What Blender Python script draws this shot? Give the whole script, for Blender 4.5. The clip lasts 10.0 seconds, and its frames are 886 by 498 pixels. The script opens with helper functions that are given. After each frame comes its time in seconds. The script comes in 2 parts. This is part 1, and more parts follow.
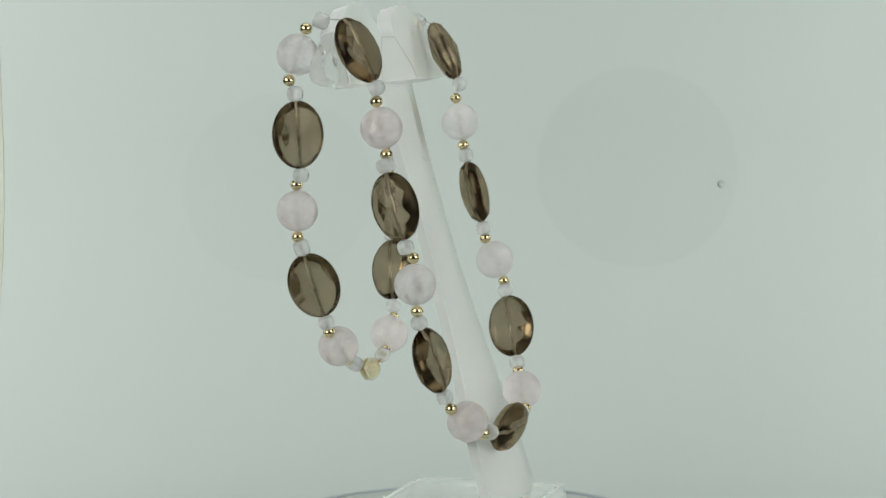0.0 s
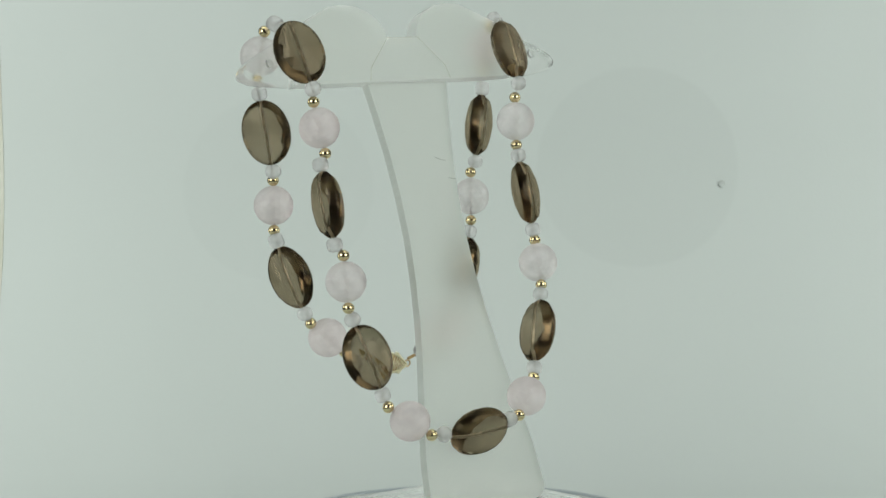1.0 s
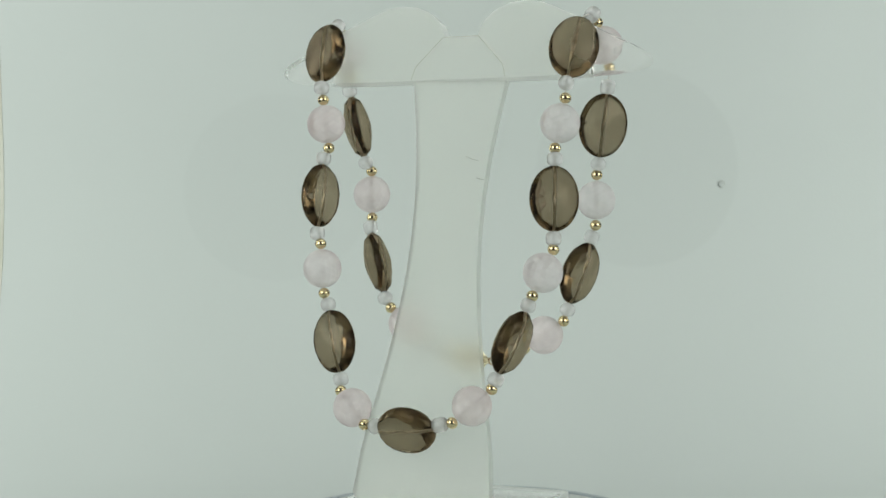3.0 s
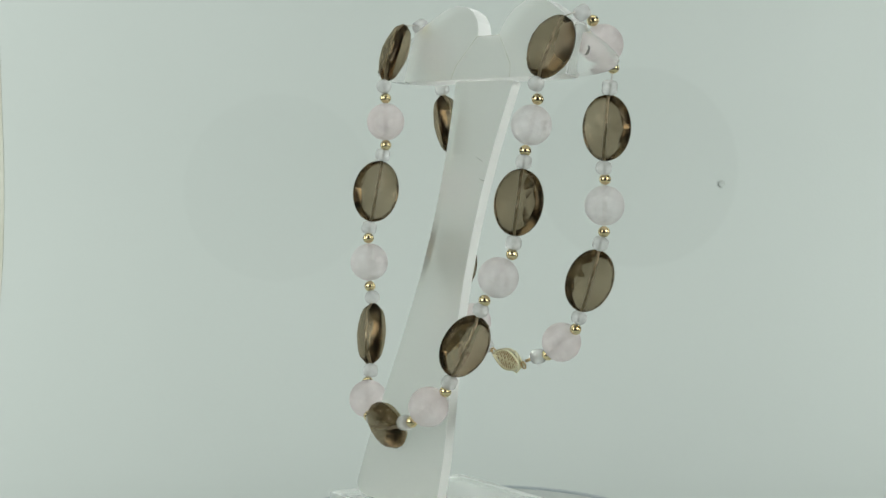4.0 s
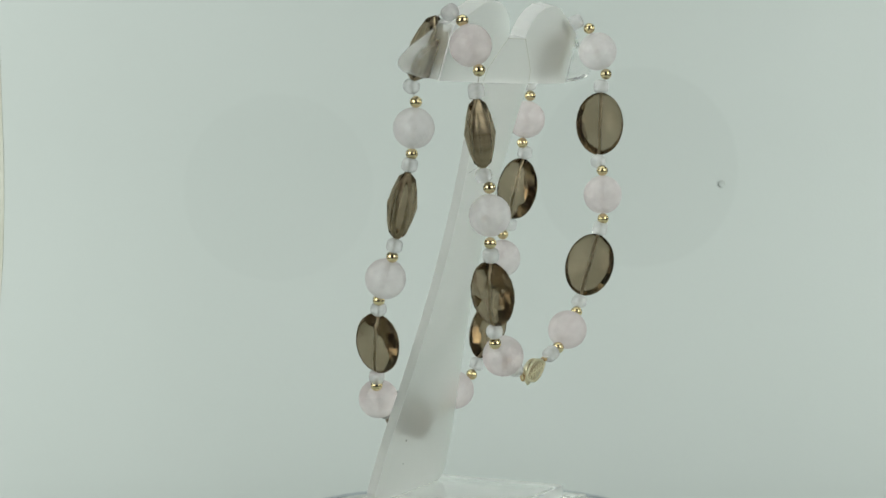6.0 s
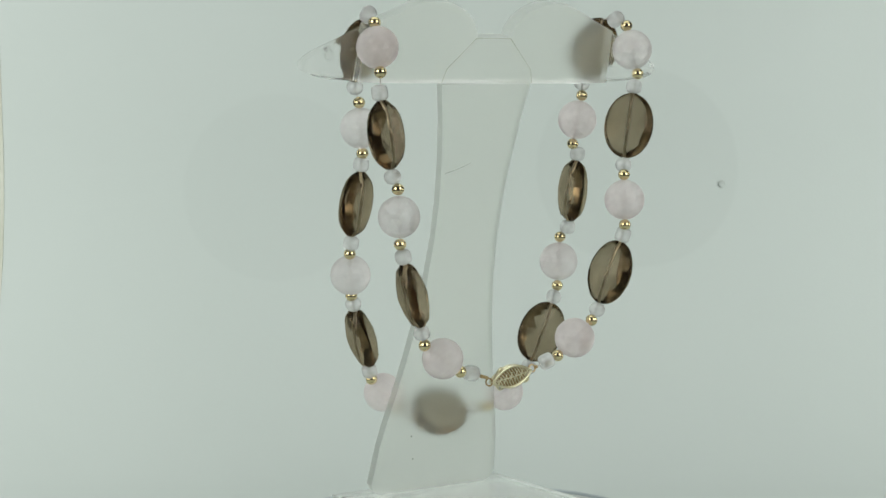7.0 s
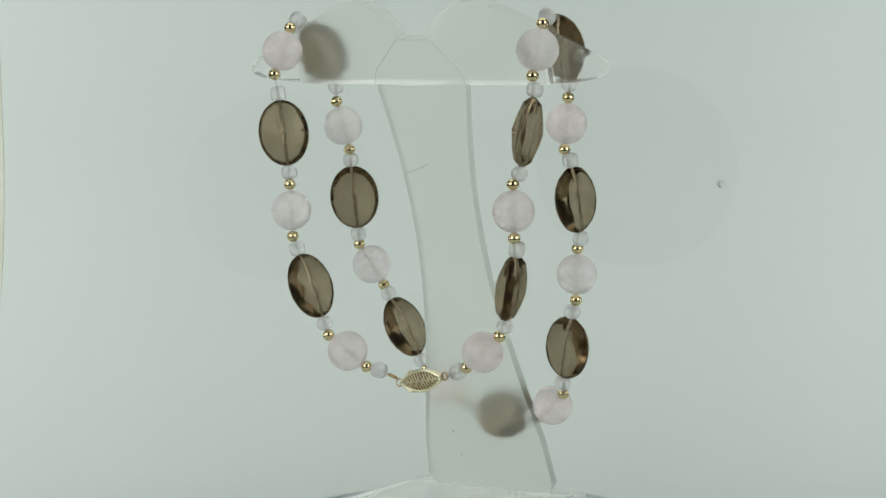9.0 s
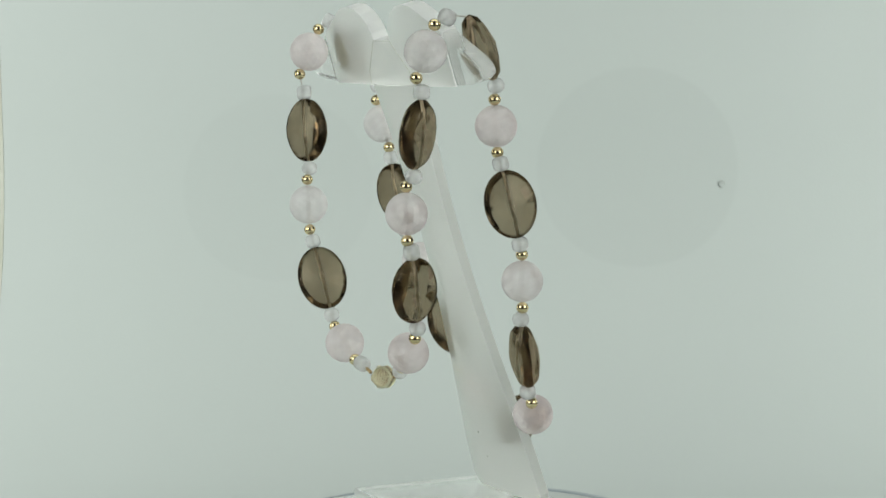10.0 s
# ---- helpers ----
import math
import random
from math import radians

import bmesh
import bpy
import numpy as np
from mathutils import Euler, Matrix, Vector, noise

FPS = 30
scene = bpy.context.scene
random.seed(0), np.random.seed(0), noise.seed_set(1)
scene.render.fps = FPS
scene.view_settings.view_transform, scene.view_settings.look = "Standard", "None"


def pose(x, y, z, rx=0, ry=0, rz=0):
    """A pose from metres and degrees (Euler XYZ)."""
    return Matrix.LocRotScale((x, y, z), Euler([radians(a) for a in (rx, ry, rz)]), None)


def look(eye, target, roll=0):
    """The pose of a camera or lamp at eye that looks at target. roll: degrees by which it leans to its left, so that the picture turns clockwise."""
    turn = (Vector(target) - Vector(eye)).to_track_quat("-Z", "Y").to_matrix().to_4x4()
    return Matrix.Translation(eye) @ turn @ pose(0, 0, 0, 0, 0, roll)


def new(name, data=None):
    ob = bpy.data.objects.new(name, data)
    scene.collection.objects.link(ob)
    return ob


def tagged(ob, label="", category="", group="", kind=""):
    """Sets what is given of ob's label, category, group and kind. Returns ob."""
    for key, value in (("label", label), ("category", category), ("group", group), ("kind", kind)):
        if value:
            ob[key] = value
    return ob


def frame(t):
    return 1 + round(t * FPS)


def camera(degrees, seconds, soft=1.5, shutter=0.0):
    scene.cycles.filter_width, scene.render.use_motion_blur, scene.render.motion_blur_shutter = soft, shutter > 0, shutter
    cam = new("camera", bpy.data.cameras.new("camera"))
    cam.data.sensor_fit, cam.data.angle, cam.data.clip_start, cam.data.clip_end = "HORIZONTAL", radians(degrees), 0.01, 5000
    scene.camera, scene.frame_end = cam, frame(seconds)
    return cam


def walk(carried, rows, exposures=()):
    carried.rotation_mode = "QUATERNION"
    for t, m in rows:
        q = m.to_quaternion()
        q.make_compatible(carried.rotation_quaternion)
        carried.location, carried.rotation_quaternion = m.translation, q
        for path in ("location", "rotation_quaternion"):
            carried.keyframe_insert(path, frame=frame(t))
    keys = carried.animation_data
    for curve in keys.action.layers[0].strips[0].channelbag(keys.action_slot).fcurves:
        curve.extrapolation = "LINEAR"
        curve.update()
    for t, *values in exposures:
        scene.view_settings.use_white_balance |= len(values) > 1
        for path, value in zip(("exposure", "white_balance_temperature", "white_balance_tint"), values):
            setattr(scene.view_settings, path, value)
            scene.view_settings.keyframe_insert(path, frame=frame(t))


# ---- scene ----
MM = 0.001

# ---- camera: still, before the turntable ----
cam = camera(24.17, 10.0)
EYE = (0.0, -0.509, 0.112)
_aim = (-0.003267, 0.995144, -0.083688)
VIEW = look(EYE, [e + a for e, a in zip(EYE, _aim)], -1.08)
walk(cam, [(0.0, VIEW), (10.0, VIEW)], exposures=[(0.0, -0.035), (5.5, -0.035), (7.0, 0.0), (10.0, 0.0)])

# ---- light: lamps of a white light box, added backdrop fills, and a dim room in front of it ----
world = bpy.data.worlds.new("world")
world.use_nodes = True
world.node_tree.nodes["Background"].inputs[0].default_value = (0.55, 0.62, 0.60, 1)
world.node_tree.nodes["Background"].inputs[1].default_value = 0.10
scene.world = world


def softbox(name, eye, target, sx, sy, watts, colour):
    data = bpy.data.lights.new(name, "AREA")
    data.shape, data.size, data.size_y = "RECTANGLE", sx, sy
    data.energy, data.color = watts, colour
    ob = new(name, data)
    ob.matrix_world = look(eye, target)
    return ob


WHITE = (0.945, 1.0, 0.955)
softbox("lamp_top", (0.01, 0.02, 0.400), (0.01, 0.05, 0.0), 0.44, 0.30, 0.46, WHITE)
softbox("lamp_front_left", (-0.46, -0.42, 0.30), (-0.05, 0.15, 0.08), 0.42, 0.42, 1.99, WHITE)
softbox("lamp_front_right", (0.46, -0.42, 0.30), (0.05, 0.15, 0.08), 0.42, 0.42, 1.80, WHITE)
# two unseen fills, added only to brighten the ends of the backdrop
softbox("lamp_wash_left", (-0.32, 0.06, 0.13), (-0.22, 0.25, 0.02), 0.10, 0.30, 0.46, WHITE)
softbox("lamp_wash_right", (0.34, 0.06, 0.13), (0.24, 0.25, 0.02), 0.10, 0.30, 0.46, WHITE)


# ---- materials ----
def material(name):
    m = bpy.data.materials.new(name)
    m.use_nodes = True
    return m, m.node_tree.nodes, m.node_tree.links, m.node_tree.nodes["Principled BSDF"]


def grain(nodes, links, scale, detail=4.0, kind="Object"):
    co = nodes.new("ShaderNodeTexCoord")
    n = nodes.new("ShaderNodeTexNoise")
    n.inputs["Scale"].default_value, n.inputs["Detail"].default_value = scale, detail
    links.new(co.outputs[kind], n.inputs["Vector"])
    return n


def blend(nodes, links, fac, a, b, lo=0.35, hi=0.65):
    r = nodes.new("ShaderNodeValToRGB")
    r.color_ramp.elements[0].position, r.color_ramp.elements[1].position = lo, hi
    r.color_ramp.elements[0].color, r.color_ramp.elements[1].color = (*a, 1), (*b, 1)
    links.new(fac, r.inputs[0])
    return r.outputs[0]


def relief(nodes, links, fac, bsdf, distance, strength=0.5):
    b = nodes.new("ShaderNodeBump")
    b.inputs["Strength"].default_value, b.inputs["Distance"].default_value = strength, distance
    links.new(fac, b.inputs["Height"])
    links.new(b.outputs[0], bsdf.inputs["Normal"])


def plain(name, a, b, rough, scale=60.0, bump=0.0, metal=0.0):
    m, nodes, links, p = material(name)
    n = grain(nodes, links, scale)
    links.new(blend(nodes, links, n.outputs["Fac"], a, b), p.inputs["Base Color"])
    p.inputs["Roughness"].default_value, p.inputs["Metallic"].default_value = rough, metal
    if bump:
        f = grain(nodes, links, scale * 12)
        relief(nodes, links, f.outputs["Fac"], p, bump)
    return m


FLOORING = plain("grey_green_board", (0.50, 0.55, 0.51), (0.53, 0.58, 0.54), 0.6, 14.0, 0.00005)


def cloth():
    """Pale grey-green cloth with a fine weave, large soft clouds and two faint round marks."""
    m, nodes, links, p = material("grey_green_cloth")
    big = grain(nodes, links, 7.0, 2.0)
    tone = blend(nodes, links, big.outputs["Fac"], (0.515, 0.553, 0.532), (0.535, 0.572, 0.553), 0.3, 0.7)
    co = nodes.new("ShaderNodeTexCoord")
    for centre, r in (((0.0692, 0.25, 0.0765), 0.0373), ((-0.0624, 0.25, 0.0713), 0.0352)):
        d = nodes.new("ShaderNodeVectorMath")
        d.operation = "DISTANCE"
        links.new(co.outputs["Object"], d.inputs[0])
        d.inputs[1].default_value = centre
        e = nodes.new("ShaderNodeMapRange")
        e.inputs["From Min"].default_value, e.inputs["From Max"].default_value = r - 0.0012, r + 0.0004
        e.inputs["To Min"].default_value, e.inputs["To Max"].default_value = (0.965 if r > 0.036 else 0.978), 1.0
        links.new(d.outputs["Value"], e.inputs["Value"])
        x = nodes.new("ShaderNodeMix")
        x.data_type, x.blend_type = "RGBA", "MULTIPLY"
        x.inputs["Factor"].default_value = 1.0
        links.new(tone, x.inputs["A"])
        links.new(e.outputs[0], x.inputs["B"])
        tone = x.outputs["Result"]
    links.new(tone, p.inputs["Base Color"])
    p.inputs["Roughness"].default_value = 0.95
    weave = grain(nodes, links, 900.0, 3.0)
    relief(nodes, links, weave.outputs["Fac"], p, 0.00004)
    return m


FABRIC = cloth()
ROOM = plain("dark_room_paint", (0.045, 0.045, 0.045), (0.06, 0.06, 0.06), 0.9, 3.0)
DISC = plain("pale_grey_lacquer", (0.44, 0.47, 0.45), (0.50, 0.53, 0.50), 0.35, 25.0)
RIM = plain("grey_plastic", (0.30, 0.34, 0.36), (0.38, 0.42, 0.44), 0.4, 40.0)
SEAM = plain("yellowed_tape", (0.46, 0.46, 0.38), (0.53, 0.53, 0.46), 0.7, 30.0)
SPECK = plain("dust", (0.43, 0.46, 0.44), (0.47, 0.50, 0.48), 0.9, 200.0)
THREAD = plain("grey_thread", (0.46, 0.43, 0.39), (0.58, 0.55, 0.50), 0.5, 900.0)
GLUE = plain("glue", (0.56, 0.56, 0.49), (0.74, 0.74, 0.66), 0.4, 200.0)
GRIME = plain("grime", (0.40, 0.40, 0.37), (0.52, 0.52, 0.48), 0.6, 300.0)
HOLE = plain("ground_drill_hole", (0.60, 0.56, 0.48), (0.98, 0.96, 0.90), 0.3, 700.0, 0.0, 0.85)


def acrylic(name, rough, milk, ior=1.22, tint=(1, 1, 1), matt=0.0):
    """Frosted acrylic: rough glass with some white scattering in it."""
    m, nodes, links, p = material(name)
    p.inputs["Base Color"].default_value = (*tint, 1)
    p.inputs["Transmission Weight"].default_value = 1.0
    p.inputs["IOR"].default_value = ior
    n = grain(nodes, links, 130.0, 6.0)
    r = nodes.new("ShaderNodeMapRange")
    r.inputs["To Min"].default_value, r.inputs["To Max"].default_value = rough * 0.85, rough * 1.15
    links.new(n.outputs["Fac"], r.inputs["Value"])
    links.new(r.outputs[0], p.inputs["Roughness"])
    s = nodes.new("ShaderNodeBsdfTranslucent")
    s.inputs[0].default_value = (0.89, 0.89, 0.83, 1)
    d = nodes.new("ShaderNodeBsdfDiffuse")
    d.inputs[0].default_value = (0.84, 0.85, 0.79, 1)
    sd = nodes.new("ShaderNodeMixShader")
    links.new(s.outputs[0], sd.inputs[1])
    links.new(d.outputs[0], sd.inputs[2])
    mix = nodes.new("ShaderNodeMixShader")
    mix.inputs[0].default_value = milk
    glass = p.outputs[0]
    if matt:
        # a sand-blasted face: it spreads what passes and has little gloss
        refraction, gloss = nodes.new("ShaderNodeBsdfRefraction"), nodes.new("ShaderNodeBsdfGlossy")
        f, coat = nodes.new("ShaderNodeFresnel"), nodes.new("ShaderNodeMixShader")
        refraction.inputs["Color"].default_value = (*[c ** 0.5 for c in tint], 1)
        gloss.inputs["Color"].default_value = (1 - matt, 1 - matt, 1 - matt, 1)
        refraction.inputs["IOR"].default_value = f.inputs["IOR"].default_value = ior
        for b in (refraction, gloss):
            links.new(r.outputs[0], b.inputs["Roughness"])
        links.new(f.outputs[0], coat.inputs[0])
        links.new(refraction.outputs[0], coat.inputs[1])
        links.new(gloss.outputs[0], coat.inputs[2])
        glass = coat.outputs[0]
        nodes.remove(p)
    links.new(glass, mix.inputs[1])
    links.new(sd.outputs[0], mix.inputs[2])
    links.new(mix.outputs[0], nodes["Material Output"].inputs[0])
    return m


FROSTED = acrylic("frosted_acrylic", 0.66, 0.12, 1.20, (0.985, 0.988, 0.965), 0.20)
CLEAR = acrylic("clear_acrylic", 0.22, 0.05)
SAWN = acrylic("sawn_acrylic_edge", 0.5, 0.05, 1.05, (0.70, 0.71, 0.68), 0.22)
BASE_EDGE = acrylic("worn_acrylic_edge", 0.5, 0.06, 1.06)
POLISHED = acrylic("polished_acrylic", 0.24, 0.08, 1.13)


def quartz(name, a, b, rough, milk, milk_colour, scale, ior=1.54):
    """Stone that lets light through: tinted glass with cloudy veils."""
    m, nodes, links, p = material(name)
    n = grain(nodes, links, scale, 2.5)
    info = nodes.new("ShaderNodeObjectInfo")
    off = nodes.new("ShaderNodeVectorMath")
    off.operation = "ADD"
    co = nodes.new("ShaderNodeTexCoord")
    links.new(co.outputs["Object"], off.inputs[0])
    links.new(info.outputs["Random"], off.inputs[1])
    links.new(off.outputs[0], n.inputs["Vector"])
    vary = nodes.new("ShaderNodeMapRange")
    vary.inputs["To Min"].default_value, vary.inputs["To Max"].default_value = -0.25, 0.25
    links.new(info.outputs["Random"], vary.inputs["Value"])
    add = nodes.new("ShaderNodeMath")
    links.new(n.outputs["Fac"], add.inputs[0])
    links.new(vary.outputs[0], add.inputs[1])
    links.new(blend(nodes, links, add.outputs[0], a, b), p.inputs["Base Color"])
    p.inputs["Transmission Weight"].default_value = 1.0
    p.inputs["IOR"].default_value = ior
    p.inputs["Roughness"].default_value = rough
    if milk:
        s = nodes.new("ShaderNodeBsdfTranslucent")
        d = nodes.new("ShaderNodeBsdfDiffuse")
        pale = [c + (1 - c) * 0.6 for c in milk_colour] if milk > 0.1 else milk_colour
        body = blend(nodes, links, add.outputs[0], milk_colour, pale)
        links.new(body, s.inputs[0])
        links.new(body, d.inputs[0])
        sd, mix = nodes.new("ShaderNodeMixShader"), nodes.new("ShaderNodeMixShader")
        links.new(s.outputs[0], sd.inputs[1])
        links.new(d.outputs[0], sd.inputs[2])
        r = nodes.new("ShaderNodeMapRange")
        r.inputs["From Min"].default_value, r.inputs["From Max"].default_value = 0.3, 0.7
        r.inputs["To Min"].default_value, r.inputs["To Max"].default_value = milk * 0.8, min(1.0, milk * 1.2)
        links.new(n.outputs["Fac"], r.inputs["Value"])
        links.new(r.outputs[0], mix.inputs[0])
        links.new(p.outputs[0], mix.inputs[1])
        links.new(sd.outputs[0], mix.inputs[2])
        links.new(mix.outputs[0], nodes["Material Output"].inputs[0])
    return m




def smoky_glass():
    """Smoky quartz: brown refraction, and a gloss that turns brown where light is thrown back inside."""
    m, nodes, links, p = material("smoky_quartz")
    co, info, off = nodes.new("ShaderNodeTexCoord"), nodes.new("ShaderNodeObjectInfo"), nodes.new("ShaderNodeVectorMath")
    off.operation = "ADD"
    links.new(co.outputs["Object"], off.inputs[0])
    links.new(info.outputs["Random"], off.inputs[1])
    n = nodes.new("ShaderNodeTexNoise")
    n.inputs["Scale"].default_value, n.inputs["Detail"].default_value = 90.0, 2.5
    links.new(off.outputs[0], n.inputs["Vector"])
    refraction, gloss, f, mix = (nodes.new("ShaderNodeBsdf" + k) if k in ("Refraction", "Glossy") else nodes.new("ShaderNode" + k) for k in ("Refraction", "Glossy", "Fresnel", "MixShader"))
    links.new(blend(nodes, links, n.outputs["Fac"], (0.545, 0.486, 0.395), (0.655, 0.600, 0.510)), refraction.inputs["Color"])
    refraction.inputs["IOR"].default_value = f.inputs["IOR"].default_value = 1.54
    refraction.inputs["Roughness"].default_value = 0.14
    gloss.inputs["Color"].default_value = (0.45, 0.37, 0.27, 1)
    gloss.inputs["Roughness"].default_value = 0.18
    links.new(f.outputs[0], mix.inputs[0])
    links.new(refraction.outputs[0], mix.inputs[1])
    links.new(gloss.outputs[0], mix.inputs[2])
    links.new(mix.outputs[0], nodes["Material Output"].inputs[0])
    nodes.remove(p)
    return m


SMOKY = smoky_glass()
ROSE = quartz("rose_quartz", (0.99, 0.935, 0.93), (1.0, 0.985, 0.98), 0.12, 0.46, (0.99, 0.895, 0.90), 110.0, 1.34)
ICE = quartz("pale_quartz", (0.95, 0.94, 0.95), (0.98, 0.97, 0.97), 0.12, 0.32, (0.99, 0.98, 0.97), 300.0, 1.35)
GOLD = plain("polished_gold", (0.74, 0.61, 0.34), (0.82, 0.70, 0.43), 0.13, 800.0, 0.0, 1.0)
FILIGREE = plain("yellow_gold", (0.84, 0.78, 0.55), (0.91, 0.86, 0.64), 0.28, 900.0, 0.0, 1.0)
TARNISH = plain("dark_gold", (0.42, 0.28, 0.12), (0.55, 0.40, 0.20), 0.3, 800.0, 0.0, 1.0)


# ---- mesh helpers ----
def mesh_of(name, bm, mat, smooth=False):
    bmesh.ops.recalc_face_normals(bm, faces=bm.faces)
    me = bpy.data.meshes.new(name)
    bm.to_mesh(me)
    bm.free()
    me.materials.append(mat)
    if smooth:
        me.polygons.foreach_set("use_smooth", [True] * len(me.polygons))
    return me


def part(name, bm, mat, parent, label="", smooth=False):
    return piece(name, mesh_of(name, bm, mat, smooth), parent, Matrix(), label)


def piece(name, me, parent, m, label=""):
    ob = new(name, me)
    ob.parent = parent
    ob.matrix_basis = m
    return tagged(ob, label)


def box(bm, x0, x1, y0, y1, z0, z1, bevel=0.0):
    r = bmesh.ops.create_cube(bm, size=1.0, matrix=Matrix.LocRotScale(
        ((x0 + x1) / 2, (y0 + y1) / 2, (z0 + z1) / 2), None, (x1 - x0, y1 - y0, z1 - z0)))
    if bevel:
        edges = list({e for v in r["verts"] for e in v.link_edges})
        bmesh.ops.bevel(bm, geom=edges, offset=bevel, segments=2, affect="EDGES", profile=0.6)
    return bm


def lathe(profile, n=28, closed=False):
    """Turn (radius, height) pairs about z."""
    bm = bmesh.new()
    rings = []
    for r, z in profile:
        if r < 1e-7:
            rings.append([bm.verts.new((0, 0, z))])
        else:
            rings.append([bm.verts.new((r * math.cos(2 * math.pi * k / n), r * math.sin(2 * math.pi * k / n), z)) for k in range(n)])
    pairs = list(zip(rings, rings[1:])) + ([(rings[-1], rings[0])] if closed else [])
    for a, b in pairs:
        for k in range(n):
            q = [a[k % len(a)], a[(k + 1) % len(a)], b[(k + 1) % len(b)], b[k % len(b)]]
            q = [v for i, v in enumerate(q) if v not in q[:i]]
            if len(q) > 2:
                bm.faces.new(q)
    return bm


def tube(bm, points, r, n=8):
    """A round cord along points."""
    pts = [Vector(p) for p in points]
    rings, side = [], None
    for i, p in enumerate(pts):
        d = (pts[min(i + 1, len(pts) - 1)] - pts[max(i - 1, 0)]).normalized()
        if side is None:
            side = d.orthogonal().normalized()
        side = (side - d * side.dot(d)).normalized()
        up = d.cross(side)
        rings.append([bm.verts.new(p + (side * math.cos(2 * math.pi * k / n) + up * math.sin(2 * math.pi * k / n)) * r) for k in range(n)])
    for a, b in zip(rings, rings[1:]):
        for k in range(n):
            bm.faces.new((a[k], a[(k + 1) % n], b[(k + 1) % n], b[k]))
    bm.faces.new(rings[0])
    bm.faces.new(rings[-1])
    return bm


def plate(outline, thick, bevel):
    """A sheet cut to an outline in x, z, with its front at y = 0 and its back at y = thick."""
    bm = bmesh.new()
    face = bm.faces.new([bm.verts.new((x, 0, z)) for x, z in outline])
    r = bmesh.ops.extrude_face_region(bm, geom=[face])
    bmesh.ops.translate(bm, vec=(0, thick, 0), verts=[v for v in r["geom"] if isinstance(v, bmesh.types.BMVert)])
    bmesh.ops.recalc_face_normals(bm, faces=bm.faces)
    for f in bm.faces:
        f.material_index = 0 if abs(f.normal.y) > 0.9 else 1
    if bevel:
        rims = [e for e in bm.edges if abs(e.verts[0].co.y - e.verts[1].co.y) < 1e-6]
        bmesh.ops.bevel(bm, geom=rims, offset=bevel, segments=2, affect="EDGES", profile=0.5)
    return bm


def empty(name):
    ob = new(name)
    ob.empty_display_size = 0.02
    return ob


# ---- the light box ----
LEFT, RIGHT, BACK, FRONT, FLOOR, TOP = -0.250, 0.270, 0.25, -0.26, -0.030, 0.405


def build_light_box():
    def slab(name, *b):
        bm = bmesh.new()
        box(bm, *b)
        ob = new(name, mesh_of(name, bm, FLOORING if name == "floor" else FABRIC))
        return tagged(ob, "white light box " + name.split("_")[0], "light box", kind="structure")

    slab("floor", LEFT - 0.004, RIGHT + 0.004, FRONT, BACK + 0.004, FLOOR - 0.004, FLOOR)
    slab("ceiling", LEFT - 0.004, RIGHT + 0.004, -0.10, BACK + 0.004, TOP + 0.0002, TOP + 0.004)
    # back cloth, curving into the floor, and the seam in it
    R = 0.12

    def sheet(x0, x1, off, thick):
        prof = [(BACK - off, TOP - 0.001), (BACK - off, FLOOR + R)]
        for k in range(1, 17):
            q = -math.pi / 2 * k / 16
            prof.append((BACK - R + (R - off) * math.cos(q), FLOOR + R + 0.001 + (R - off) * math.sin(q)))
        bm = bmesh.new()
        rows = [[bm.verts.new((x, y, z)) for y, z in prof] for x in (x0, x1)]
        back = [[bm.verts.new((v.co.x, v.co.y + thick, v.co.z - thick * 0.3)) for v in row] for row in rows]
        for i in range(len(prof) - 1):
            bm.faces.new((rows[0][i], rows[1][i], rows[1][i + 1], rows[0][i + 1]))
            bm.faces.new((back[0][i], back[1][i], back[1][i + 1], back[0][i + 1]))
            for row, b in zip(rows, back):
                bm.faces.new((row[i], row[i + 1], b[i + 1], b[i]))
        for i in (0, -1):
            bm.faces.new((rows[0][i], rows[1][i], back[1][i], back[0][i]))
        return bm

    tagged(new("backdrop", mesh_of("backdrop", sheet(LEFT, RIGHT, 0.0, 0.002), FABRIC, True)), "pale grey-green cloth backdrop of the light box", "backdrop", kind="structure")
    tagged(new("trim", mesh_of("trim", sheet(-0.1645, -0.1630, 0.0002, 0.0004), SEAM)), "yellowed seam in the cloth backdrop", "seam", kind="structure")
    # a dim room round the box
    bm = box(bmesh.new(), -0.85, 0.85, -1.1, 0.40, FLOOR - 0.0043, 0.80)
    for f in bm.faces:
        f.normal_flip()
    me = bpy.data.meshes.new("wall_room")
    bm.to_mesh(me)
    bm.free()
    me.materials.append(ROOM)
    tagged(new("wall_room", me), "dark grey walls of the room behind the camera", "wall", kind="structure")
    # specks on the cloth
    for x, y, z, tip, r in ((0.1000, 0.2474, 0.0705, 81, 0.0012), (-0.0389, 0.2056, -0.0024, 39, 0.0005)):
        bm = lathe([(0, 0.00015), (r * 0.7, 0.00013), (r, 0.0)], 10)
        ob = new("dust_speck", mesh_of("dust_speck", bm, SPECK, True))
        ob.matrix_world = Matrix.Translation((x, y, z)) @ pose(0, 0, 0, tip)
        tagged(ob, "small dark speck of dust on the cloth backdrop", "dust", "specks on the cloth")


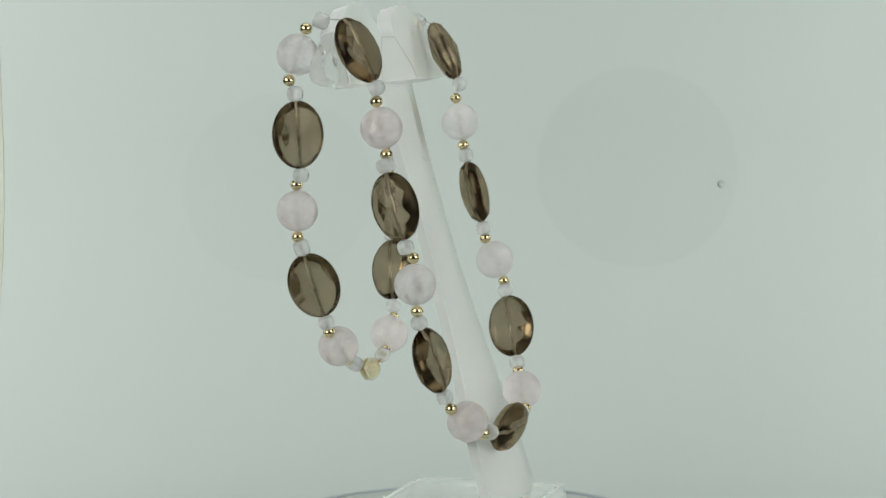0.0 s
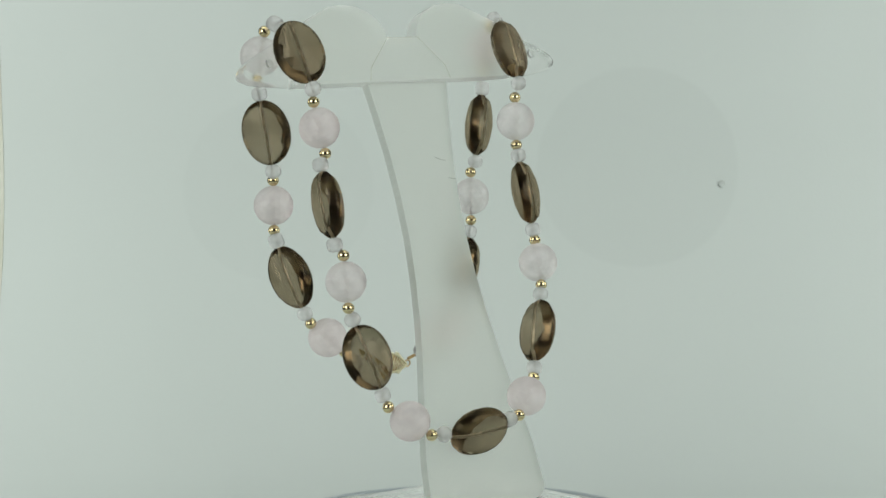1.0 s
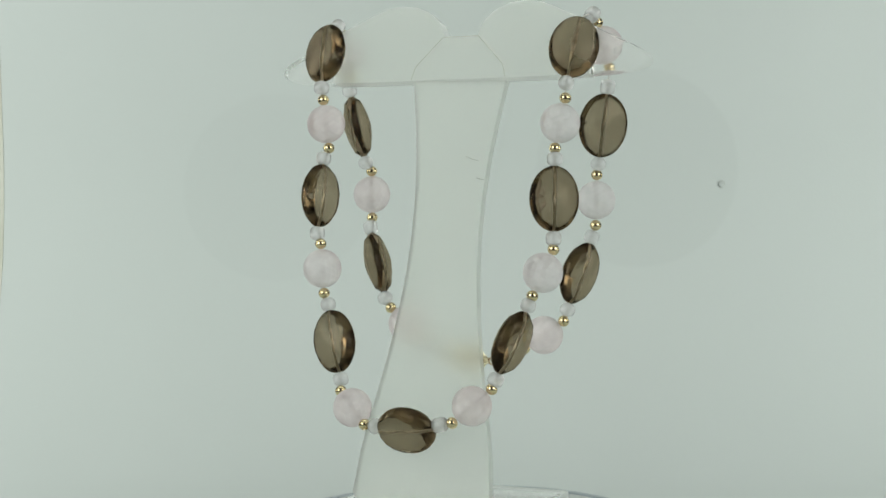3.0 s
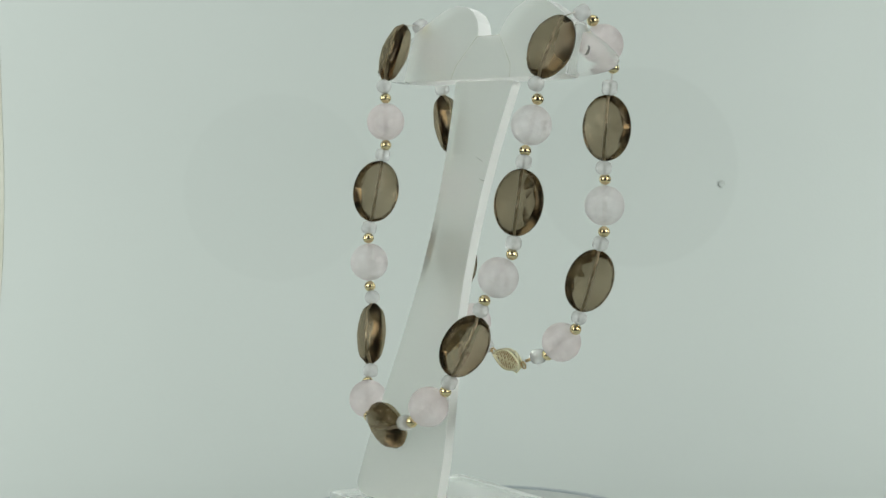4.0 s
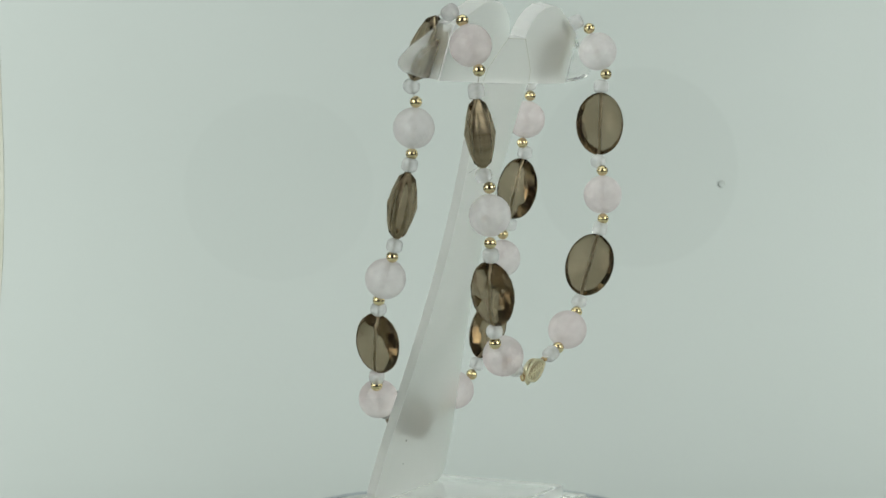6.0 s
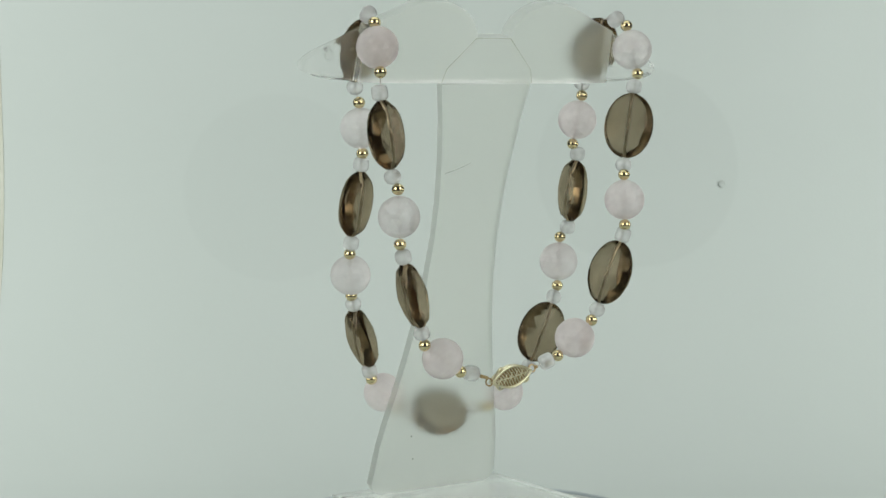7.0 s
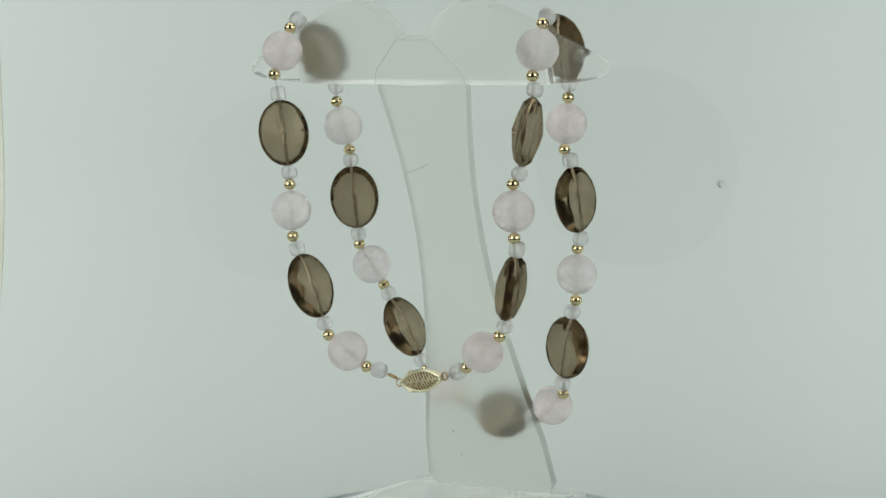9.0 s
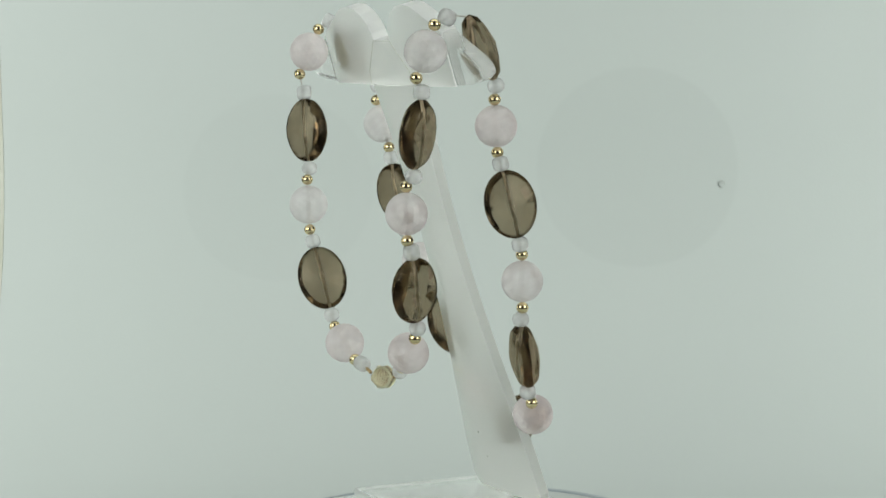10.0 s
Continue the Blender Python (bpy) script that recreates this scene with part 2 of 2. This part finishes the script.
# ---- turntable ----
def build_turntable():
    table = tagged(empty("turntable"), "round pale grey lacquered turntable with a grey rim", "turntable")
    part("disc", lathe([(0, -0.004), (0.0470, -0.004), (0.0478, -0.0034), (0.0478, -0.0006), (0.0472, 0), (0, 0)], 96), DISC, table)
    part("rim", lathe([(0.0479, -0.012), (0.0496, -0.012), (0.0499, -0.0110), (0.0499, -0.0003), (0.0495, 0.0003), (0.0482, 0.0003), (0.0479, 0.0)], 96, True), RIM, table, "grey plastic rim")
    part("foot", lathe([(0, -0.030), (0.0440, -0.030), (0.0440, -0.0125), (0, -0.0125)], 64), RIM, table, "grey plastic foot")
    return table


# ---- the stand ----
LEAN = 0.284


def build_stand():
    stand = tagged(empty("necklace_stand"), "frosted acrylic necklace bust stand on a clear base", "display stand")
    cx = -0.00215
    twist = Matrix.Translation((cx, 0, 0)) @ pose(0, 0, 0, 0, 0, -3.5) @ Matrix.Translation((-cx, 0, 0))
    lean = twist @ Matrix.Translation((0, -0.0157, 0.0081)) @ pose(0, 0, 0, -math.degrees(math.atan(LEAN)))
    tilt = Matrix.Translation((cx, 0, 0.113)) @ pose(0, 0, 0, 0, -1.2, 0) @ Matrix.Translation((-cx, 0, -0.113))
    stretch = math.hypot(1, LEAN)

    def up(z):
        return (z + 104) * MM * stretch

    def half(z):
        """Half the width of the waisted neck at a height."""
        s = min(1.0, max(0.0, (-z) / 104))
        return (13.0 - 5.4 * math.sin(math.pi * min(1, s * 1.15)) * (1 - 0.35 * s) + 5.5 * s ** 2.2) * MM

    side = [(half(z), up(z)) for z in (-1.9, -5, -10, -20, -30, -40, -50, -60, -70, -80, -86, -92, -97, -102)]
    corner = [(half(-101) - 0.0003, up(-102.8)), (half(-101) - 0.0012, up(-104.0)), (half(-101) - 0.0028, up(-104.7)), (half(-101) - 0.0045, up(-105.0))]
    right = side + corner
    outline = [(cx + x, z) for x, z in right] + [(cx - x, z) for x, z in reversed(right)]
    ob = part("neck", plate(outline, 0.0025, 0.00012), FROSTED, stand, "leaning frosted neck with a waist")
    ob.data.materials.append(SAWN)
    ob.visible_shadow = False
    ob.matrix_basis = lean @ Matrix.Translation((0, -0.0006, 0))
    # shoulder plate: two lobes with a dip between them
    lobe = [(0, 9.0), (4.6, 9.1), (5.0, 10.7), (6.3, 13.0), (9.0, 15.3), (12.6, 16.8), (17, 17.3), (21, 16.8), (25, 15.2), (28.5, 13.6), (32, 12.1), (34.5, 11.0), (35.0, -1.6), (24, -1.8), (12, -1.8)]
    tip = [(34.6, 10.7), (40, 7.9), (44, 6.1), (47, 4.6), (49.2, 3.1), (50.0, 1.9), (49.5, 0.5), (47, -0.5), (42, -1.2), (35.1, -1.55)]
    right = [(d * MM, up(z)) for d, z in lobe]
    outline = [(cx + x, z) for x, z in right] + [(cx - x, z) for x, z in reversed(right[1:])]
    ob = part("shoulder_plate", plate(outline, 0.0042, 0.00012), FROSTED, stand, "frosted shoulder plate with two rounded lobes")
    ob.data.materials.append(BASE_EDGE)
    # the underside is frosted like the faces
    for f in ob.data.polygons:
        if f.normal.z < -0.5:
            f.material_index = 0
    ob.visible_shadow = False
    ob.matrix_basis = lean @ Matrix.Translation((0, -0.0021, 0)) @ tilt
    for side in (-1, 1):
        ob = part("shoulder_tip", plate([(cx + side * d * MM, up(z)) for d, z in tip], 0.0040, 0.0008), POLISHED, stand, "clear polished shoulder tip")
        for f in ob.data.polygons:
            f.material_index = 0
        ob.matrix_basis = lean @ Matrix.Translation((0, -0.0020, 0)) @ tilt
        ob.visible_shadow = False
    # glue line of the neck's cut-off top, on both faces, and a drilled peg near each tip
    for y in (-0.0021, 0.0021):
        pts = [Vector((cx + x * MM, y, up(z))) for x, z in ((-12.8, -1.6), (-11.9, 1.6), (-4.8, 8.9), (4.8, 8.9), (11.9, 1.6), (12.8, -1.6))]
        ob = part("glue_line", tube(bmesh.new(), pts, 0.00009, 6), GLUE, stand, "faint yellowish glue line", True)
        ob.matrix_basis = lean @ tilt
    for x in (-41.8, 41.8):
        ob = part("peg", lathe([(0, -0.0027), (0.0009, -0.0026), (0.0012, -0.00225), (0.0012, -0.0022), (0, -0.0022)], 16), POLISHED, stand, "clear round peg", True)
        ob.matrix_basis = lean @ tilt @ Matrix.Translation((cx + x * MM, 0.0001, up(3.6))) @ pose(0, 0, 0, -90)
    # scratches and specks on the neck
    for (x0, z0), (x1, z1), y, r in (((1.7, -20.6), (5.0, -21.6), -0.0006, 0.00006), ((5.0, -25.8), (7.2, -26.2), -0.0006, 0.00006), ((6.4, -23.3), (-0.4, -21.0), 0.0019, 0.00006),
                                     ((6.1, -90.0), (6.3, -89.7), 0.0019, 0.00022), ((4.9, -96.1), (5.0, -95.9), 0.0019, 0.00018)):
        ob = part("scratch", tube(bmesh.new(), [(x0 * MM, y, up(z0)), ((x0 + x1) / 2 * MM, y, up((z0 + z1) / 2 - 0.15)), (x1 * MM, y, up(z1))], r, 5), GRIME, stand, "fine dark scratch", True)
        ob.matrix_basis = lean
    # two base plates, turned a little further than the neck
    for name, bounds, label in (("base_plate", (-0.0246, 0.0246, -0.0215, 0.0180, 0.0037, 0.0071), "clear polished base plate"),
                                ("lower_plate", (-0.0320, 0.0320, -0.0200, 0.0211, 0.0003, 0.0036), "clear polished lower base plate")):
        ob = part(name, box(bmesh.new(), *bounds, 0.0007), CLEAR, stand, label)
        ob.data.materials.append(BASE_EDGE)
        for f in ob.data.polygons:
            f.material_index = 0 if abs(f.normal.z) > 0.9 else 1
        ob.visible_shadow = False
        ob.matrix_basis = pose(-0.0010, 0, 0, 0, 0, -5)
    return stand


# ---- the necklace ----
def stitch(bm, p, q):
    """Triangles between two closed rings of different counts, in step by angle."""
    i = j = 0
    n, m = len(p), len(q)
    ang = lambda v: math.atan2(v.co.y / 7.85, v.co.x / 5.95) % (2 * math.pi)
    pa, qa = [ang(v) for v in p], [ang(v) for v in q]
    for a in (pa, qa):
        for k in range(1, len(a)):
            while a[k] < a[k - 1] - 1e-6:
                a[k] += 2 * math.pi
    pa.append(pa[0] + 2 * math.pi)
    qa.append(qa[0] + 2 * math.pi)
    while i < n or j < m:
        if j >= m or (i < n and pa[i + 1] <= qa[j + 1] + 1e-6):
            bm.faces.new((p[i % n], p[(i + 1) % n], q[j % m]))
            i += 1
        else:
            bm.faces.new((p[i % n], q[(j + 1) % m], q[j % m]))
            j += 1


def oval_mesh():
    """A faceted oval stone, drilled along its length."""
    bm = bmesh.new()
    a, b = 6.1 * MM, 8.02 * MM
    # a shallow point in the middle, then rings of facets out to the narrow girdle
    levels = [(8, 0.50, 2.88, 0.0), (16, 0.85, 1.95, 0.5), (32, 1.0, 0.50, 0.0)]
    levels += [(n, k, -z, s) for n, k, z, s in reversed(levels)]
    rings = [[bm.verts.new((k * a * math.cos(2 * math.pi * (i + s) / n), k * b * math.sin(2 * math.pi * (i + s) / n), z * MM)) for i in range(n)] for n, k, z, s in levels]
    for p, q in zip(rings, rings[1:]):
        if len(p) == len(q) == 32:
            for i in range(32):
                bm.faces.new((p[i], p[(i + 1) % 32], q[(i + 1) % 32], q[i])).smooth = True
        else:
            old = set(bm.faces)
            stitch(bm, p, q)
            for f in bm.faces:
                if f not in old:
                    f.smooth = len(p) + len(q) == 48
    for ring, z in ((rings[0], 3.65), (rings[-1], -3.65)):
        point = bm.verts.new((0, 0, z * MM))
        for i in range(8):
            bm.faces.new((ring[i], ring[(i + 1) % 8], point))
    bmesh.ops.recalc_face_normals(bm, faces=bm.faces)
    me = mesh_of("smoky_oval_bead", bm, SMOKY)
    # the drilled channel, its wall facing inwards
    bm = bmesh.new()
    bm.from_mesh(me)
    n, r, y = 12, 0.34 * MM, 7.70 * MM
    ends = [[bm.verts.new((r * math.cos(2 * math.pi * k / n), s * y, r * math.sin(2 * math.pi * k / n))) for k in range(n)] for s in (-1, 1)]
    for k in range(n):
        f = bm.faces.new((ends[0][k], ends[0][(k + 1) % n], ends[1][(k + 1) % n], ends[1][k]))
        f.smooth, f.material_index = True, 1
        f.normal_update()
        mid = f.calc_center_median()
        if f.normal.dot(Vector((mid.x, 0, mid.z))) > 0:
            f.normal_flip()
    for e in ends:
        f = bm.faces.new(e)
        f.normal_update()
        if f.normal.y * e[0].co.y > 0:
            f.normal_flip()
    bm.to_mesh(me)
    bm.free()
    me.materials.append(HOLE)
    return me


def faceted_ball(name, d, mat, level=3):
    bm = bmesh.new()
    bmesh.ops.create_icosphere(bm, subdivisions=level, radius=d / 2 * MM)
    return mesh_of(name, bm, mat)


def barrel_mesh(d, length, square):
    """A small drum bead with rounded shoulders, its length along y."""
    r, h, n = d / 2 * MM, length / 2 * MM, 10
    prof = []
    for k in range(n + 1):
        q = math.pi * k / n
        c, w = -math.cos(q), math.sin(q)
        prof.append((r * w ** square, h * math.copysign(abs(c) ** square, c)))
    prof[0], prof[-1] = (0, -h), (0, h)
    bm = lathe(prof, 18)
    bmesh.ops.rotate(bm, cent=(0, 0, 0), matrix=pose(0, 0, 0, 90).to_3x3(), verts=bm.verts)
    return mesh_of("pale_bead", bm, ICE, True)


def gold_mesh():
    h, r, n = 0.42, 1.48, 12
    prof = [(math.sqrt(r * r - z * z) * MM, z * 0.93 * MM) for z in [math.sqrt(r * r - h * h) * math.sin(math.pi / 2 * (2 * k / n - 1)) for k in range(n + 1)]]
    prof += [(h * 0.8 * MM, prof[-1][1] - 0.1 * MM), (h * 0.8 * MM, prof[0][1] + 0.1 * MM)]
    bm = lathe(prof, 20, True)
    bmesh.ops.rotate(bm, cent=(0, 0, 0), matrix=pose(0, 0, 0, 90).to_3x3(), verts=bm.verts)
    return mesh_of("gold_bead", bm, GOLD, True)


def facing(centre, along, azimuth=90.0, tip=0.0):
    """A bead's pose: its length along a direction, its flat face towards an azimuth."""
    u = Vector(along).normalized()
    az = radians(azimuth)
    n = Vector((math.cos(az), math.sin(az), tip))
    n = (n - u * n.dot(u)).normalized()
    w = u.cross(n)
    m = Matrix((w, u, n)).transposed().to_4x4()
    m.translation = Vector(centre) * MM
    return m


# gold beads in millimetres about the axis, from the front pendant stone round to the clasp
SIDE_A = [(-18.7, -12.3, 26.6), (-27.3, -6.6, 33.8), (-33.9, -0.6, 57.6), (-34.7, -0.2, 70.1), (-34.5, 5.8, 94.0), (-36.4, 7.4, 106.2),
          (-37.9, 23.4, 123.2), (-37.4, 28.0, 111.4), (-32.3, 28.5, 87.0), (-32.4, 28.5, 74.7), (-25.6, 23.5, 51.4), (-16.0, 22.1, 43.4)]
SIDE_B = [(6.1, -17.1, 28.8), (15.1, -13.5, 36.8), (23.9, -8.1, 58.8), (27.6, -2.5, 69.6), (26.7, 2.7, 93.8), (28.8, 5.0, 105.9),
          (33.0, 18.9, 124.2), (34.8, 23.6, 112.9), (30.9, 24.0, 86.2), (30.5, 23.8, 73.5), (22.5, 21.2, 49.3), (12.1, 20.8, 42.0)]
# flat faces of the oval stones: azimuth in degrees
TURN_A = {1: 78, 2: 162, 3: 72, 4: 33, 5: 9}
TURN_B = {1: 171, 2: 120, 3: 102, 4: 117, 5: 162}


def build_necklace():
    neck = tagged(empty("necklace"), "smoky quartz, rose quartz and gold bead necklace on the stand", "necklace")
    oval, rose, gold = oval_mesh(), faceted_ball("rose_bead", 9.8, ROSE), gold_mesh()
    drums = [barrel_mesh(3.8, 3.6, 0.5), barrel_mesh(3.9, 3.4, 0.65), barrel_mesh(4.0, 3.6, 0.9)]

    def stone(c, u, az, tip=0.0):
        piece("smoky_oval_bead", oval, neck, facing(c, u, az, tip), "faceted oval smoky quartz bead")

    def round_bead(me, c, u, label):
        piece(me.name.split(".")[0], me, neck, facing(c, u, random.uniform(0, 180)), label)

    def pale(c, u):
        round_bead(random.choice(drums), c, u, "small translucent pale quartz bead")

    lines, cords, ends = [], [], []
    for golds, turn, over, bow in ((SIDE_A, TURN_A, ((-37.2, 11.2, 118.0), (-37.4, 19.9, 124.9)), {1: (0.3, 0.6, 0), 2: (-1.5, 0.7, 0), 4: (-0.5, -1.4, -0.4), 5: (-0.9, -0.4, 0)}),
                                   (SIDE_B, TURN_B, ((30.2, 8.2, 118.2), (32.7, 15.8, 126.1)), {4: (0.2, -1.0, -0.9)})):
        g = [Vector(p) for p in golds]
        line = [g[0]]
        for k in range(0, 12, 2):
            u = g[k + 1] - g[k]
            round_bead(rose, (g[k] + g[k + 1]) / 2, u, "round faceted rose quartz bead")
            line += [(g[k] + g[k + 1]) / 2, g[k + 1]]
            if k == 10:
                break
            a, b = g[k + 1], g[k + 2]
            i = k // 2 + 1
            if i == 3:
                c, top = Vector(over[0]), Vector(over[1])
                u = Vector((0.09 if a.x > 0 else -0.05, 0.42, 0.90)).normalized()
                stone(c, u, turn[i])
                pale(c - u * 9.6, u)
                pale(top, b - c)
                cords.append(line + [c - u * 9.6, c - u * 7.75])
                line = [c + u * 7.75, top + Vector((0, -1.5, 0.3)), top, b]
            else:
                u = (b - a).normalized()
                c = (a + b) / 2 + Vector(bow.get(i, (0, 0, 0)))
                stone(c, u, turn[i])
                pale(c - u * 9.7, u)
                pale(c + u * 9.7, u)
                cords.append(line + [c - u * 7.75])
                line = [c + u * 7.75, b]
        for k, p in enumerate(g):
            near = g[k - 1] if k % 2 else g[k + 1]
            round_bead(gold, p, p - near, "polished gold bead")
        lines.append(line)
        ends.append(g[0])
    # the pendant stone at the front and the pale beads beside it
    a, b, c = ends[0], ends[1], Vector((-6.2, -15.7, 26.3))
    stone(c, b - a, 262, -0.36)
    pale(c + (a - c) * 0.74, c - a)
    pale(c + (b - c) * 0.74, b - c)
    # the ends at the clasp
    ca, cb = Vector((-13.2, 21.2, 42.2)), Vector((8.8, 20.5, 41.3))
    pale(ca, ca - lines[0][-1])
    pale(cb, cb - lines[1][-1])
    la, lb = Vector((-10.6, 21.0, 41.2)), Vector((6.2, 20.4, 40.4))
    w = (b - a).normalized()
    cords += [lines[0] + [ca, la], lines[1] + [cb, lb], [a, c - w * 7.75], [b, c + w * 7.75]]
    for cord in cords:
        part("thread", tube(bmesh.new(), [p * MM for p in cord], 0.15 * MM, 6), THREAD, neck, "thin grey thread")
    build_clasp(neck, la, lb)
    return neck


def ring_mesh(bm, c, r, wire, axis):
    q = Vector(axis).to_track_quat("Z", "Y")
    pts = [Vector(c) + q @ Vector((r * math.cos(2 * math.pi * k / 16), r * math.sin(2 * math.pi * k / 16), 0)) for k in range(17)]
    return tube(bm, pts, wire, 6)


def build_clasp(neck, la, lb):
    """A marquise filigree clasp with a ring at each end."""
    c = Vector((-3.0, 20.4, 39.4))
    bm = bmesh.new()
    L, H, D = 5.7, 2.45, 1.2
    for s in (-1, 1):
        pts = []
        for k in range(21):
            x = -L + 2 * L * k / 20
            pts.append(Vector((x, 0, s * H * (1 - (x / L) ** 2))))
        for y in (-D * 0.55, D * 0.55):
            tube(bm, [(p + Vector((0, y, 0))) * MM for p in pts], 0.33 * MM, 6)
    clasp = part("clasp", bm, FILIGREE, neck, "yellow gold filigree fish-hook clasp", True)
    clasp.matrix_basis = Matrix.Translation(c * MM) @ pose(0, 0, 0, 0, 10, -2)
    # pierced domed shell on both faces
    bm = bmesh.new()
    for y in (-1, 1):
        for k in range(-6, 7):
            x0 = k * 0.78
            pts = []
            for j in range(9):
                v = -1 + j / 4
                x = x0 + 0.9 * v
                e = 1 - (x / L) ** 2
                if e < 0.05:
                    continue
                z = v * H * e * 0.95
                pts.append(Vector((x, y * (D * 0.55 + 0.4 * e * (1 - v * v)), z)) * MM)
            if len(pts) > 2:
                tube(bm, pts, 0.12 * MM, 5)
        for k in range(-5, 6, 2):
            x0 = k * 0.78
            pts = [Vector((x0 - 0.7 * v, y * (D * 0.55 + 0.4), v * H * (1 - (x0 / L) ** 2) * 0.55)) * MM for v in (-0.9, -0.3, 0.3, 0.9)]
            tube(bm, pts, 0.14 * MM, 5)
        pts = []
        for j in range(13):
            x = -L * 0.9 + 1.8 * L * j / 12
            pts.append(Vector((x, y * (D * 0.55 + 0.4 * (1 - (x / L) ** 2)), 0)) * MM)
        tube(bm, pts, 0.13 * MM, 5)
    part("filigree", bm, FILIGREE, clasp, "pierced gold filigree", True)
    # dark inner plate between the two faces
    edge = [(L * 0.93 * t, H * 0.93 * (1 - t * t)) for t in [k / 10 - 1 for k in range(21)]]
    bm = plate([(x * MM, z * MM) for x, z in edge] + [(x * MM, -z * MM) for x, z in reversed(edge[1:-1])], 0.4 * MM, 0.0)
    for f in bm.faces:
        f.material_index = 0
    bmesh.ops.translate(bm, vec=(0, -0.2 * MM, 0), verts=bm.verts)
    part("inner_plate", bm, TARNISH, clasp, "dark gold inner plate")
    bm = bmesh.new()
    tube(bm, [Vector(p) * MM for p in ((4.6, 0, 0.2), (4.0, 0, 1.6), (3.0, 0, 2.5), (2.2, 0, 2.7))], 0.35 * MM, 6)
    tube(bm, [Vector(p) * MM for p in ((4.9, 0, -0.4), (4.5, 0, -1.5), (3.9, 0, -2.3), (2.6, 0, -2.2))], 0.3 * MM, 6)
    part("hook", bm, FILIGREE, clasp, "", True)
    for x, w in ((-6.4, 0.9), (6.4, 0.9)):
        part("ring", ring_mesh(bmesh.new(), (x * MM, 0, 0.3 * MM), w * MM, 0.2 * MM, (0, 1, 0.2)), TARNISH, clasp, "", True)
    for p, q in ((la, ca_end(c, -1)), (lb, ca_end(c, 1))):
        bm = tube(bmesh.new(), [p * MM, (p * 0.55 + q * 0.45) * MM, q * MM], 0.42 * MM, 8)
        part("crimp", bm, TARNISH, neck, "dark gold crimp", True)


def ca_end(c, s):
    return c + Vector((s * 7.0, 0.1, 0.3 if s > 0 else 1.5))


build_light_box()
turntable = build_turntable()
stand = build_stand()
necklace = build_necklace()


# ---- the turntable turns, with what stands on it ----
ANGLES = [(0.0, 75.6), (0.5, 59.5), (1.0, 43.5), (1.5, 27.8), (2.0, 11.5), (2.5, -4.4), (3.0, -20.5), (3.5, -36.7), (4.0, -52.9), (4.5, -68.3), (5.0, -84.0),
          (5.5, -98.9), (6.0, -114.1), (6.5, -129.5), (7.0, -145.0), (7.5, -160.8), (8.0, -176.4), (8.5, -192.6), (9.0, -208.8), (9.5, -225.2), (10.0, -241.5)]


def motions():
    for thing in (turntable, stand, necklace):
        # the plate gives a small lurch aside at 4.5 s
        walk(thing, [(t, pose(-0.0008 if t == 4.5 else 0, 0, 0, 0, 0, a)) for t, a in ANGLES])


motions()
